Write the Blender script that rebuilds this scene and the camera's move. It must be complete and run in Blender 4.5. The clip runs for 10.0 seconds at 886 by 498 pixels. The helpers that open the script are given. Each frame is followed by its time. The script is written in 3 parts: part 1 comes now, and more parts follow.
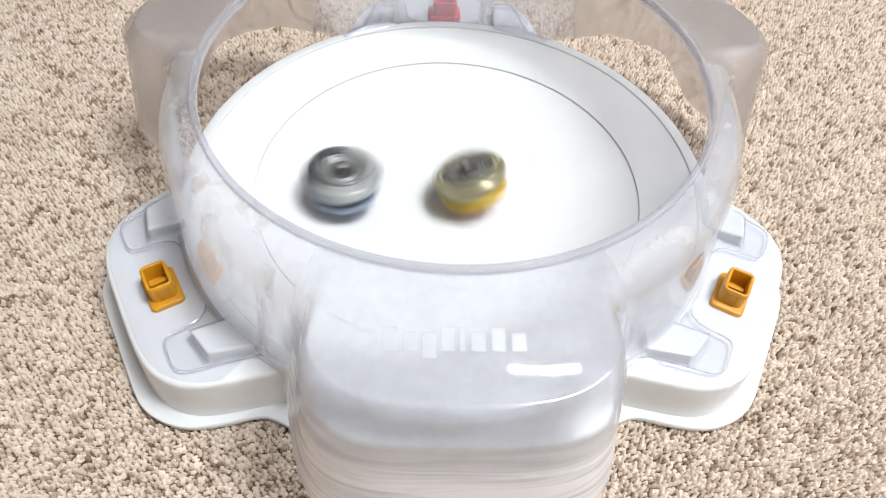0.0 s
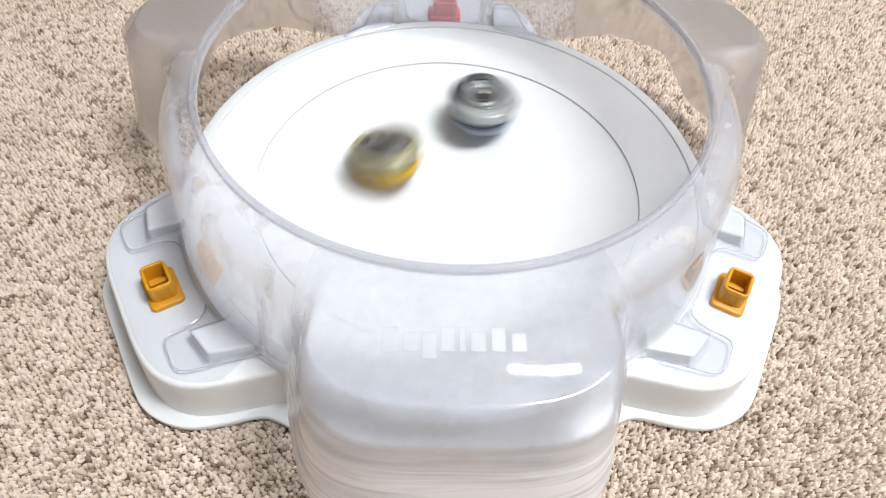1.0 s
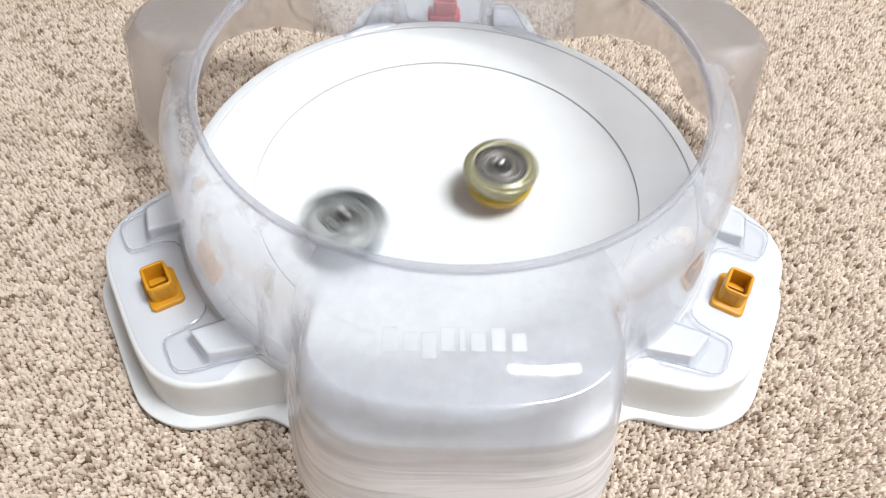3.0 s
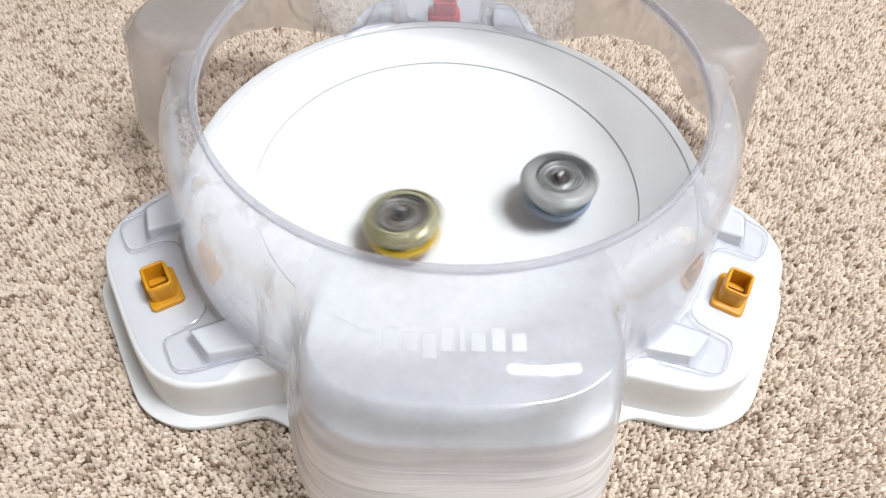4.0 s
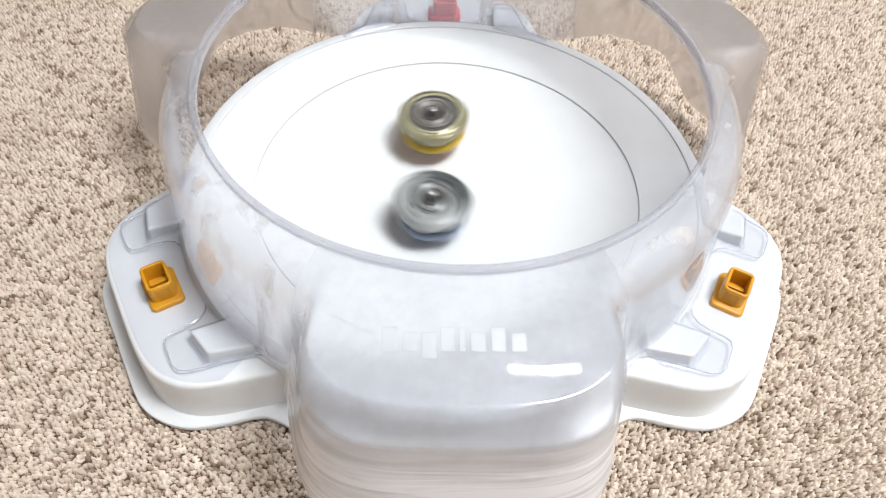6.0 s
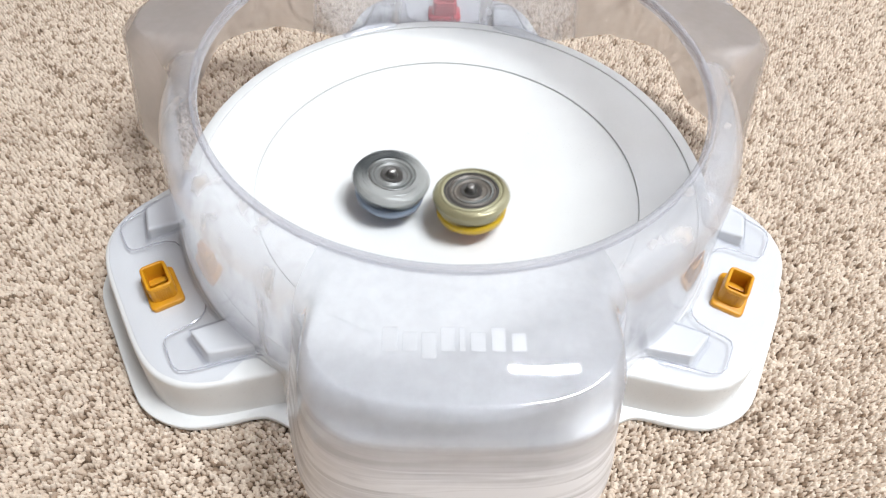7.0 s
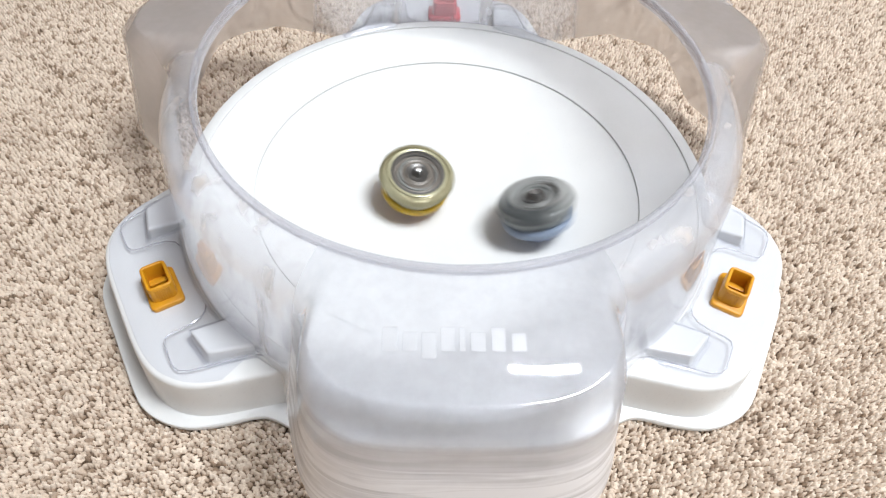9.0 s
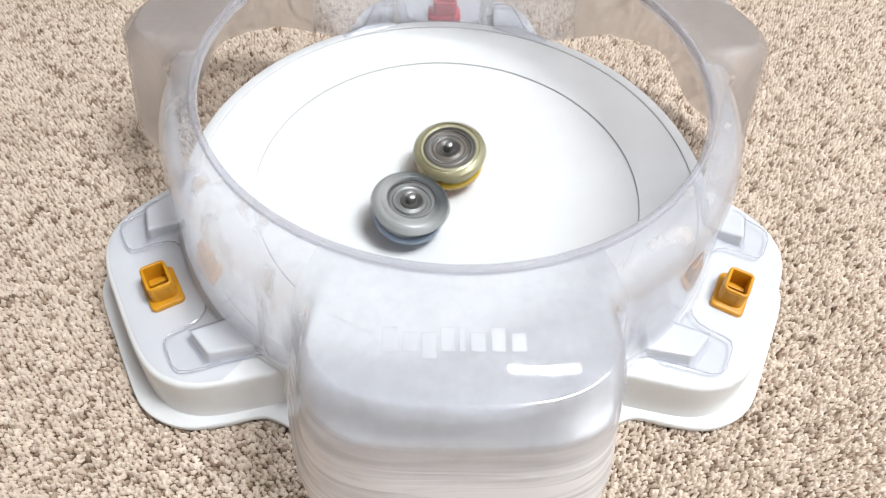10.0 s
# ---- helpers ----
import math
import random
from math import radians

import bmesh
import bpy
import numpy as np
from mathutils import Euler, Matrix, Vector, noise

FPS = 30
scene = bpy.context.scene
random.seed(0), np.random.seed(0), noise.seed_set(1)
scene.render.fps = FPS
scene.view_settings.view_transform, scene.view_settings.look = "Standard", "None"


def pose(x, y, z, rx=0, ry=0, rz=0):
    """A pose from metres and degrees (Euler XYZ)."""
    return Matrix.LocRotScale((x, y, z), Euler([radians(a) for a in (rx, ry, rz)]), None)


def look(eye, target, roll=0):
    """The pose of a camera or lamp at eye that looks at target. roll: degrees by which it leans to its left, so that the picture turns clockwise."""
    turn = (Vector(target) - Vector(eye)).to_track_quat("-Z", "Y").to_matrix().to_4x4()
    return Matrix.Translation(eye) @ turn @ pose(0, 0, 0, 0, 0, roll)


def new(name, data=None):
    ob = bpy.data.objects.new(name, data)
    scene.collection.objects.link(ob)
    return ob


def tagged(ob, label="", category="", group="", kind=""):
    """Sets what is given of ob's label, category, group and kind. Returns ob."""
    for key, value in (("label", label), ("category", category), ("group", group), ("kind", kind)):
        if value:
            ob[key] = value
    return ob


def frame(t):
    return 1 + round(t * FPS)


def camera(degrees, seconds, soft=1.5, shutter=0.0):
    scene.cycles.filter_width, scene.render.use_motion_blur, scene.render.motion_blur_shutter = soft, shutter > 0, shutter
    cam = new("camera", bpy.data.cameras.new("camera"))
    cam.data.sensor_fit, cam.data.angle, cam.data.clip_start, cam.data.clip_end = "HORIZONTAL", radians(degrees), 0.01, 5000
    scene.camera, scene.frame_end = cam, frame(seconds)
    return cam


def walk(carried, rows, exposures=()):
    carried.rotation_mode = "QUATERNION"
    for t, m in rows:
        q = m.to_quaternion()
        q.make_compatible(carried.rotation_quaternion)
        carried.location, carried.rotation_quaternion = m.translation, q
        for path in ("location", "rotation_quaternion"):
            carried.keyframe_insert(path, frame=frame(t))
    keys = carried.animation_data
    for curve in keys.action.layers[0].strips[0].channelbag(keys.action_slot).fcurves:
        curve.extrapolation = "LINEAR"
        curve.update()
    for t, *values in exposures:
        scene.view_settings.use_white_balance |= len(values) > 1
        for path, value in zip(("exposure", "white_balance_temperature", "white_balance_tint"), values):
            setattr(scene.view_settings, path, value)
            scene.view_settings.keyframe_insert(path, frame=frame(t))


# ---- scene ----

# camera: one held shot
EYE = (-0.01859, -0.29841, 0.34171)
AIM = (-0.01859 + 0.037063, -0.29841 + 0.612368, 0.34171 - 0.789703)
cam = camera(68.0, 10.0, soft=1.25, shutter=0.8)
walk(cam, [(0, look(EYE, AIM, 3.438)), (10, look(EYE, AIM, 3.438))])

# ---- light: a ceiling strip lamp and an added soft fill panel in a pale room ----
scene.view_settings.exposure = -0.40
world = bpy.data.worlds.new("world")
world.use_nodes = True
world.node_tree.nodes["Background"].inputs[0].default_value = (0.9, 0.95, 1.0, 1)
world.node_tree.nodes["Background"].inputs[1].default_value = 0.3
scene.world = world


def area_lamp(name, eye, target, w, h, watts, colour):
    data = bpy.data.lights.new(name, "AREA")
    data.shape, data.size, data.size_y, data.energy, data.color = "RECTANGLE", w, h, watts, colour
    ob = new(name, data)
    ob.matrix_world = look(eye, target)
    return ob


# the panel is added, standing in for the room's broad soft light
area_lamp("added_panel_fill", (0.90, -0.34, 2.33), (0.90, -0.34, 0), 0.90, 0.50, 104, (0.94, 0.985, 1.035))
area_lamp("ceiling_strip_glow", (0.465, 0.285, 2.33), (0.465, 0.285, 0), 0.26, 0.026, 8, (0.94, 0.985, 1.035))


# ---- materials ----
def nodes_of(name):
    m = bpy.data.materials.new(name)
    m.use_nodes = True
    nt = m.node_tree
    return m, nt, nt.nodes["Principled BSDF"], nt.nodes["Material Output"]


def node(nt, kind, **values):
    n = nt.nodes.new(kind)
    for key, value in values.items():
        n.inputs[key.replace("_", " ")].default_value = value
    return n


def ramp(nt, fac, stops):
    r = nt.nodes.new("ShaderNodeValToRGB")
    while len(r.color_ramp.elements) < len(stops):
        r.color_ramp.elements.new(0.5)
    for e, (at, c) in zip(r.color_ramp.elements, stops):
        e.position, e.color = at, (*c, 1)
    nt.links.new(fac, r.inputs[0])
    return r.outputs[0]


def coords(nt):
    return nt.nodes.new("ShaderNodeTexCoord").outputs["Object"]


def plastic(name, low, high, rough=0.35, scale=60, relief=0.05, metal=0.0, fine=900, coat=0.0, through_light=0.0):
    """Moulded plastic or cast metal: slow colour drift, fine grain in gloss and relief."""
    m, nt, b, out = nodes_of(name)
    co = coords(nt)
    a = node(nt, "ShaderNodeTexNoise", Scale=scale, Detail=5)
    g = node(nt, "ShaderNodeTexNoise", Scale=fine, Detail=3)
    for n in (a, g):
        nt.links.new(co, n.inputs["Vector"])
    nt.links.new(ramp(nt, a.outputs["Fac"], [(0.3, low), (0.7, high)]), b.inputs["Base Color"])
    nt.links.new(ramp(nt, g.outputs["Fac"], [(0.3, (rough * 0.8,) * 3), (0.7, (min(1, rough * 1.25),) * 3)]), b.inputs["Roughness"])
    bump = node(nt, "ShaderNodeBump", Strength=relief, Distance=0.0006)
    nt.links.new(g.outputs["Fac"], bump.inputs["Height"])
    nt.links.new(bump.outputs["Normal"], b.inputs["Normal"])
    b.inputs["Metallic"].default_value = metal
    b.inputs["Coat Weight"].default_value = coat
    b.inputs["Transmission Weight"].default_value = through_light
    return m


def clear_plastic(name, haze, tint, rough=0.08, frosted=0.0, scuff_reflections=0.0, side_glare=0.0):
    """Clear moulded sheet: mostly see-through, milky scuffs with painted reflections, a gloss that grows at grazing
    angles.
    """
    m, nt, b, out = nodes_of(name)
    co = coords(nt)
    stretch = node(nt, "ShaderNodeMapping", Scale=(1, 1, 0.35))
    nt.links.new(co, stretch.inputs["Vector"])
    a = node(nt, "ShaderNodeTexNoise", Scale=26, Detail=7, Distortion=0.8)
    s = node(nt, "ShaderNodeTexNoise", Scale=190, Detail=4)
    nt.links.new(stretch.outputs[0], a.inputs["Vector"])
    nt.links.new(co, s.inputs["Vector"])
    b.inputs["Roughness"].default_value = 0.35
    clear = node(nt, "ShaderNodeBsdfTransparent", Color=(*tint, 1))
    gloss = node(nt, "ShaderNodeBsdfGlossy", Color=(1, 1, 1, 1), Roughness=rough)
    bump = node(nt, "ShaderNodeBump", Strength=0.025, Distance=0.002)
    nt.links.new(a.outputs["Fac"], bump.inputs["Height"])
    nt.links.new(bump.outputs["Normal"], gloss.inputs["Normal"])
    milk = nt.nodes.new("ShaderNodeMixShader")
    mix = nt.nodes.new("ShaderNodeMath")
    mix.operation = "MULTIPLY"
    nt.links.new(ramp(nt, a.outputs["Fac"], [(0.30, (haze * 0.8,) * 3), (0.75, (haze * 1.25,) * 3)]), mix.inputs[0])
    nt.links.new(ramp(nt, s.outputs["Fac"], [(0.3, (0.75,) * 3), (0.7, (1.0,) * 3)]), mix.inputs[1])
    streak = node(nt, "ShaderNodeMapping", Scale=(70, 70, 9), Rotation=(0.5, 0.3, 0))
    nt.links.new(co, streak.inputs["Vector"])
    scuff_reflection = node(nt, "ShaderNodeTexNoise", Scale=1, Detail=6, Distortion=0.3)
    nt.links.new(streak.outputs[0], scuff_reflection.inputs["Vector"])
    add = nt.nodes.new("ShaderNodeMath")
    add.operation = "ADD"
    nt.links.new(mix.outputs[0], add.inputs[0])
    nt.links.new(ramp(nt, scuff_reflection.outputs["Fac"], [(0.56, (0, 0, 0)), (0.76, (scuff_reflections,) * 3)]), add.inputs[1])
    # scuff streaks are toned warm, a painted reflection of the carpet
    nt.links.new(ramp(nt, scuff_reflection.outputs["Fac"], [(0.54, (0.80, 0.82, 0.855)), (0.74, (0.62, 0.555, 0.50) if scuff_reflections else (0.80, 0.82, 0.855))]), b.inputs["Base Color"])
    milky = add.outputs[0]
    if side_glare:
        # haze and drawn-out level streaks paint the reflections on the upright sides
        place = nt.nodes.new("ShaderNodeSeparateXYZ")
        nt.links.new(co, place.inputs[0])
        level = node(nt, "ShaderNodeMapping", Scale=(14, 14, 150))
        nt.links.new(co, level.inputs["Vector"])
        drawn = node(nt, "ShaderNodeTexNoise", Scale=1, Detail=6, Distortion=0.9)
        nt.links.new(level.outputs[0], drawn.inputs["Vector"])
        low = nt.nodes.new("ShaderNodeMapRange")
        for key, value in (("From Min", 0.106), ("From Max", 0.074), ("To Min", 0.0), ("To Max", side_glare)):
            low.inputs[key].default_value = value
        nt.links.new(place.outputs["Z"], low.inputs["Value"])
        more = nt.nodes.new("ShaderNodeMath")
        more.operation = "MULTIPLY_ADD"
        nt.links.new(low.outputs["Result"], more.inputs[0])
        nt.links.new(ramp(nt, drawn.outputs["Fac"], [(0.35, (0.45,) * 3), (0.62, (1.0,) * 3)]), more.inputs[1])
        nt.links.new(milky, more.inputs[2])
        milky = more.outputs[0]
    nt.links.new(milky, milk.inputs[0])
    frost = node(nt, "ShaderNodeBsdfRefraction", Color=(*tint, 1), Roughness=0.32, IOR=1.12)
    seen = node(nt, "ShaderNodeMixShader", Fac=frosted)
    nt.links.new(clear.outputs[0], seen.inputs[1])
    nt.links.new(frost.outputs[0], seen.inputs[2])
    nt.links.new(seen.outputs[0], milk.inputs[1])
    nt.links.new(b.outputs[0], milk.inputs[2])
    face = node(nt, "ShaderNodeLayerWeight", Blend=0.5)
    power = nt.nodes.new("ShaderNodeMath")
    power.operation = "POWER"
    power.inputs[1].default_value = 2.6
    nt.links.new(face.outputs["Facing"], power.inputs[0])
    sheen = nt.nodes.new("ShaderNodeMath")
    sheen.operation = "MULTIPLY_ADD"
    sheen.inputs[1].default_value, sheen.inputs[2].default_value = 0.4, 0.042
    nt.links.new(power.outputs[0], sheen.inputs[0])
    top = nt.nodes.new("ShaderNodeMixShader")
    nt.links.new(sheen.outputs[0], top.inputs[0])
    nt.links.new(milk.outputs[0], top.inputs[1])
    nt.links.new(gloss.outputs[0], top.inputs[2])
    nt.links.new(top.outputs[0], out.inputs["Surface"])
    return m


def carpet_material():
    """Loop pile of mixed cream and brown yarn; each loop carries its own yarn colour, and shade is painted into the
    gaps.
    """
    m, nt, b, out = nodes_of("loop_pile")
    pile_tone = nt.nodes.new("ShaderNodeAttribute")
    pile_tone.attribute_name = "pile_tone"
    co = coords(nt)
    fibre = node(nt, "ShaderNodeTexNoise", Scale=1400, Detail=3)
    drift = node(nt, "ShaderNodeTexNoise", Scale=9, Detail=3)
    for n in (fibre, drift):
        nt.links.new(co, n.inputs["Vector"])
    # the near-black first stop is crevice shade put into the colour
    base = ramp(nt, pile_tone.outputs["Fac"], [(0.0, (0.10, 0.07, 0.05)), (0.12, (0.34, 0.25, 0.18)), (0.36, (0.69, 0.58, 0.478)), (1.0, (0.87, 0.775, 0.668))])
    tone = ramp(nt, fibre.outputs["Fac"], [(0.25, (0.78, 0.76, 0.74)), (0.75, (1.0, 1.0, 1.0))])
    slow = ramp(nt, drift.outputs["Fac"], [(0.3, (0.93, 0.92, 0.91)), (0.7, (1.0, 1.0, 1.0))])
    m1 = nt.nodes.new("ShaderNodeMixRGB")
    m2 = nt.nodes.new("ShaderNodeMixRGB")
    for mm in (m1, m2):
        mm.blend_type = "MULTIPLY"
        mm.inputs[0].default_value = 1
    nt.links.new(base, m1.inputs[1])
    nt.links.new(tone, m1.inputs[2])
    nt.links.new(m1.outputs[0], m2.inputs[1])
    nt.links.new(slow, m2.inputs[2])
    nt.links.new(m2.outputs[0], b.inputs["Base Color"])
    b.inputs["Roughness"].default_value = 0.95
    b.inputs["Specular IOR Level"].default_value = 0.1
    bump = node(nt, "ShaderNodeBump", Strength=0.5, Distance=0.0006)
    nt.links.new(fibre.outputs["Fac"], bump.inputs["Height"])
    nt.links.new(bump.outputs["Normal"], b.inputs["Normal"])
    return m


CARPET = carpet_material()
WHITE = plastic("white_abs", (0.67, 0.68, 0.675), (0.715, 0.725, 0.72), 0.33, 25, 0.03)
CLEAR = clear_plastic("clear_wall", 0.19, (0.935, 0.936, 0.952), 0.03, 0.05, 0.34)
# back pockets: the room's dull reflection is put into the tint
POCKET = clear_plastic("reflection_dulled_pocket", 0.11, (0.935, 0.928, 0.932), 0.03, 0.26)
# front pocket: reflection streaks are painted into its milkiness
GLARE_POCKET = clear_plastic("glare_streaked_pocket", 0.16, (0.925, 0.93, 0.95), 0.02, 0.22, 0.0, 1.0)
CLEAR_THIN = clear_plastic("clear_flange", 0.03, (0.99, 0.99, 0.993), 0.06)
PLATE = clear_plastic("clear_tab_sheet", 0.06, (0.915, 0.921, 0.947), 0.12)
CLEAR_EDGE = clear_plastic("clear_edge", 0.2, (0.84, 0.84, 0.87), 0.1)
EMBOSS = clear_plastic("raised_clear", 0.13, (0.98, 0.98, 0.98), 0.28)
ORANGE = plastic("orange_clip", (0.50, 0.215, 0.005), (0.60, 0.28, 0.010), 0.4, 120)
RED = plastic("red_clip", (0.52, 0.035, 0.05), (0.62, 0.055, 0.07), 0.4, 120)
WALL = plastic("wall_paint", (0.76, 0.755, 0.75), (0.80, 0.795, 0.79), 0.8, 3, 0.1)
# wall tones made up to steer bounce: pale lifts it, tan cuts it
PALE_WALL = plastic("pale_bounce_lift", (0.80, 0.80, 0.81), (0.84, 0.84, 0.85), 0.8, 3, 0.1)
TAN_WALL = plastic("tan_bounce_cut", (0.33, 0.285, 0.27), (0.38, 0.33, 0.31), 0.8, 3, 0.1)
CEIL = plastic("ceiling_paint", (0.80, 0.79, 0.77), (0.83, 0.82, 0.80), 0.85, 3, 0.1)
GLOW = plastic("lit_diffuser", (0.8, 0.8, 0.8), (0.82, 0.82, 0.82), 0.6, 8)
GLOW.node_tree.nodes["Principled BSDF"].inputs["Emission Color"].default_value = (0.98, 0.99, 1, 1)
GLOW.node_tree.nodes["Principled BSDF"].inputs["Emission Strength"].default_value = 4.0
LAMP_CASE = plastic("lamp_frame", (0.7, 0.7, 0.7), (0.76, 0.76, 0.76), 0.4, 8)
GREY_RING = plastic("smoke_grey_ring", (0.13, 0.14, 0.138), (0.24, 0.25, 0.245), 0.28, 140, 0.06, 0.35)
PALE_RING = plastic("pale_clear_ring", (0.17, 0.182, 0.176), (0.31, 0.325, 0.315), 0.28, 140, 0.05, 0.2)
DARK_METAL = plastic("dark_cast_metal", (0.07, 0.068, 0.064), (0.15, 0.145, 0.138), 0.34, 260, 0.15, 0.5)
BLACK = plastic("smoke_black_blade", (0.035, 0.04, 0.042), (0.08, 0.086, 0.088), 0.45, 180, 0.08)
BLACK.node_tree.nodes["Principled BSDF"].inputs["Specular IOR Level"].default_value = 0.2
GREY_CORE = plastic("grey_core", (0.15, 0.155, 0.15), (0.27, 0.275, 0.27), 0.4, 260, 0.12, 0.2)
BROWN_CORE = plastic("brown_grey_core", (0.12, 0.105, 0.09), (0.21, 0.19, 0.165), 0.42, 260, 0.12, 0.15)
STEEL = plastic("bright_steel", (0.55, 0.55, 0.55), (0.70, 0.70, 0.69), 0.38, 160, 0.05, 1.0)
MILKY = plastic("milky_blade", (0.25, 0.258, 0.25), (0.36, 0.368, 0.36), 0.32, 140, 0.05)
BLUE = plastic("pale_blue_disc", (0.17, 0.22, 0.30), (0.25, 0.30, 0.385), 0.35, 120, 0.05)
NAVY = plastic("navy_driver", (0.05, 0.08, 0.17), (0.09, 0.13, 0.25), 0.4, 120, 0.05)
GOLD_RING = plastic("olive_gold_ring", (0.20, 0.180, 0.10), (0.33, 0.303, 0.185), 0.3, 140, 0.06, 0.35)
GOLD_LINE = plastic("yellow_green_line", (0.33, 0.315, 0.195), (0.44, 0.42, 0.285), 0.3, 140, 0.05, 0.2)
YELLOW = plastic("yellow_disc", (0.47, 0.30, 0.008), (0.57, 0.375, 0.012), 0.35, 120, 0.05)
BURNT = plastic("orange_driver", (0.36, 0.12, 0.02), (0.46, 0.17, 0.03), 0.4, 120, 0.05)


# ---- mesh helpers ----
def mesh_object(name, verts, faces, material, parent=None, label="", smooth=True):
    me = bpy.data.meshes.new(name)
    me.from_pydata([tuple(v) for v in verts], [], faces)
    me.validate()
    bm = bmesh.new()
    bm.from_mesh(me)
    bmesh.ops.recalc_face_normals(bm, faces=bm.faces)
    bm.to_mesh(me)
    bm.free()
    me.materials.append(material)
    if smooth:
        me.shade_smooth()
        me.set_sharp_from_angle(angle=radians(38))
    ob = new(name, me)
    ob.parent = parent
    if label:
        tagged(ob, label)
    return ob


def part(name, bm, material, parent, label="", smooth=False):
    me = bpy.data.meshes.new(name)
    bmesh.ops.recalc_face_normals(bm, faces=bm.faces)
    bm.to_mesh(me)
    bm.free()
    me.materials.append(material)
    if smooth:
        me.shade_smooth()
    ob = new(name, me)
    ob.parent = parent
    if label:
        tagged(ob, label)
    return ob


def sheet(rows, closed_u=True, cap_start=False, cap_end=False):
    """Quads over an array of rings, rows[k][i] = point."""
    n = len(rows[0])
    verts = [p for r in rows for p in r]
    faces = []
    for k in range(len(rows) - 1):
        for i in range(n if closed_u else n - 1):
            j = (i + 1) % n
            faces.append((k * n + i, k * n + j, (k + 1) * n + j, (k + 1) * n + i))
    if cap_start:
        faces.append(tuple(range(n)))
    if cap_end:
        faces.append(tuple((len(rows) - 1) * n + i for i in range(n)))
    return verts, faces


def lathe(profile, n=96, lobes=0, depth=0.0, twist=0.0, cap=True, loop=False):
    """A turned form: profile of (radius, height, lobing 0..1)."""
    rows = []
    for r, z, w in profile:
        ring = []
        for i in range(n):
            a = 2 * math.pi * i / n
            k = 1 - depth * w * (0.5 - 0.5 * math.cos(lobes * a + twist)) if lobes else 1
            ring.append((r * k * math.cos(a), r * k * math.sin(a), z))
        rows.append(ring)
    if loop:
        rows.append(rows[0])
        v, f = sheet(rows, True)
        m = len(rows) - 1
        return v[:m * n], [tuple(i % (m * n) for i in q) for q in f]
    return sheet(rows, True, cap, cap)


def box_bm(x0, x1, y0, y1, z0, z1, bevel=0.0, segments=2):
    bm = bmesh.new()
    bmesh.ops.create_cube(bm, size=1)
    for v in bm.verts:
        v.co = Vector(((x0 + x1) / 2 + v.co.x * (x1 - x0), (y0 + y1) / 2 + v.co.y * (y1 - y0), (z0 + z1) / 2 + v.co.z * (z1 - z0)))
    if bevel:
        bmesh.ops.bevel(bm, geom=bm.edges[:], offset=bevel, segments=segments, profile=0.6, affect="EDGES")
    return bm


def merge(*bms):
    """Several bmeshes of one part into one."""
    out = bms[0]
    for b in bms[1:]:
        me = bpy.data.meshes.new("piece")
        b.to_mesh(me)
        b.free()
        out.from_mesh(me)
        bpy.data.meshes.remove(me)
    return out


def smoothstep(a, b, x):
    k = np.clip((np.asarray(x, float) - a) / (b - a), 0, 1)
    return k * k * (3 - 2 * k)


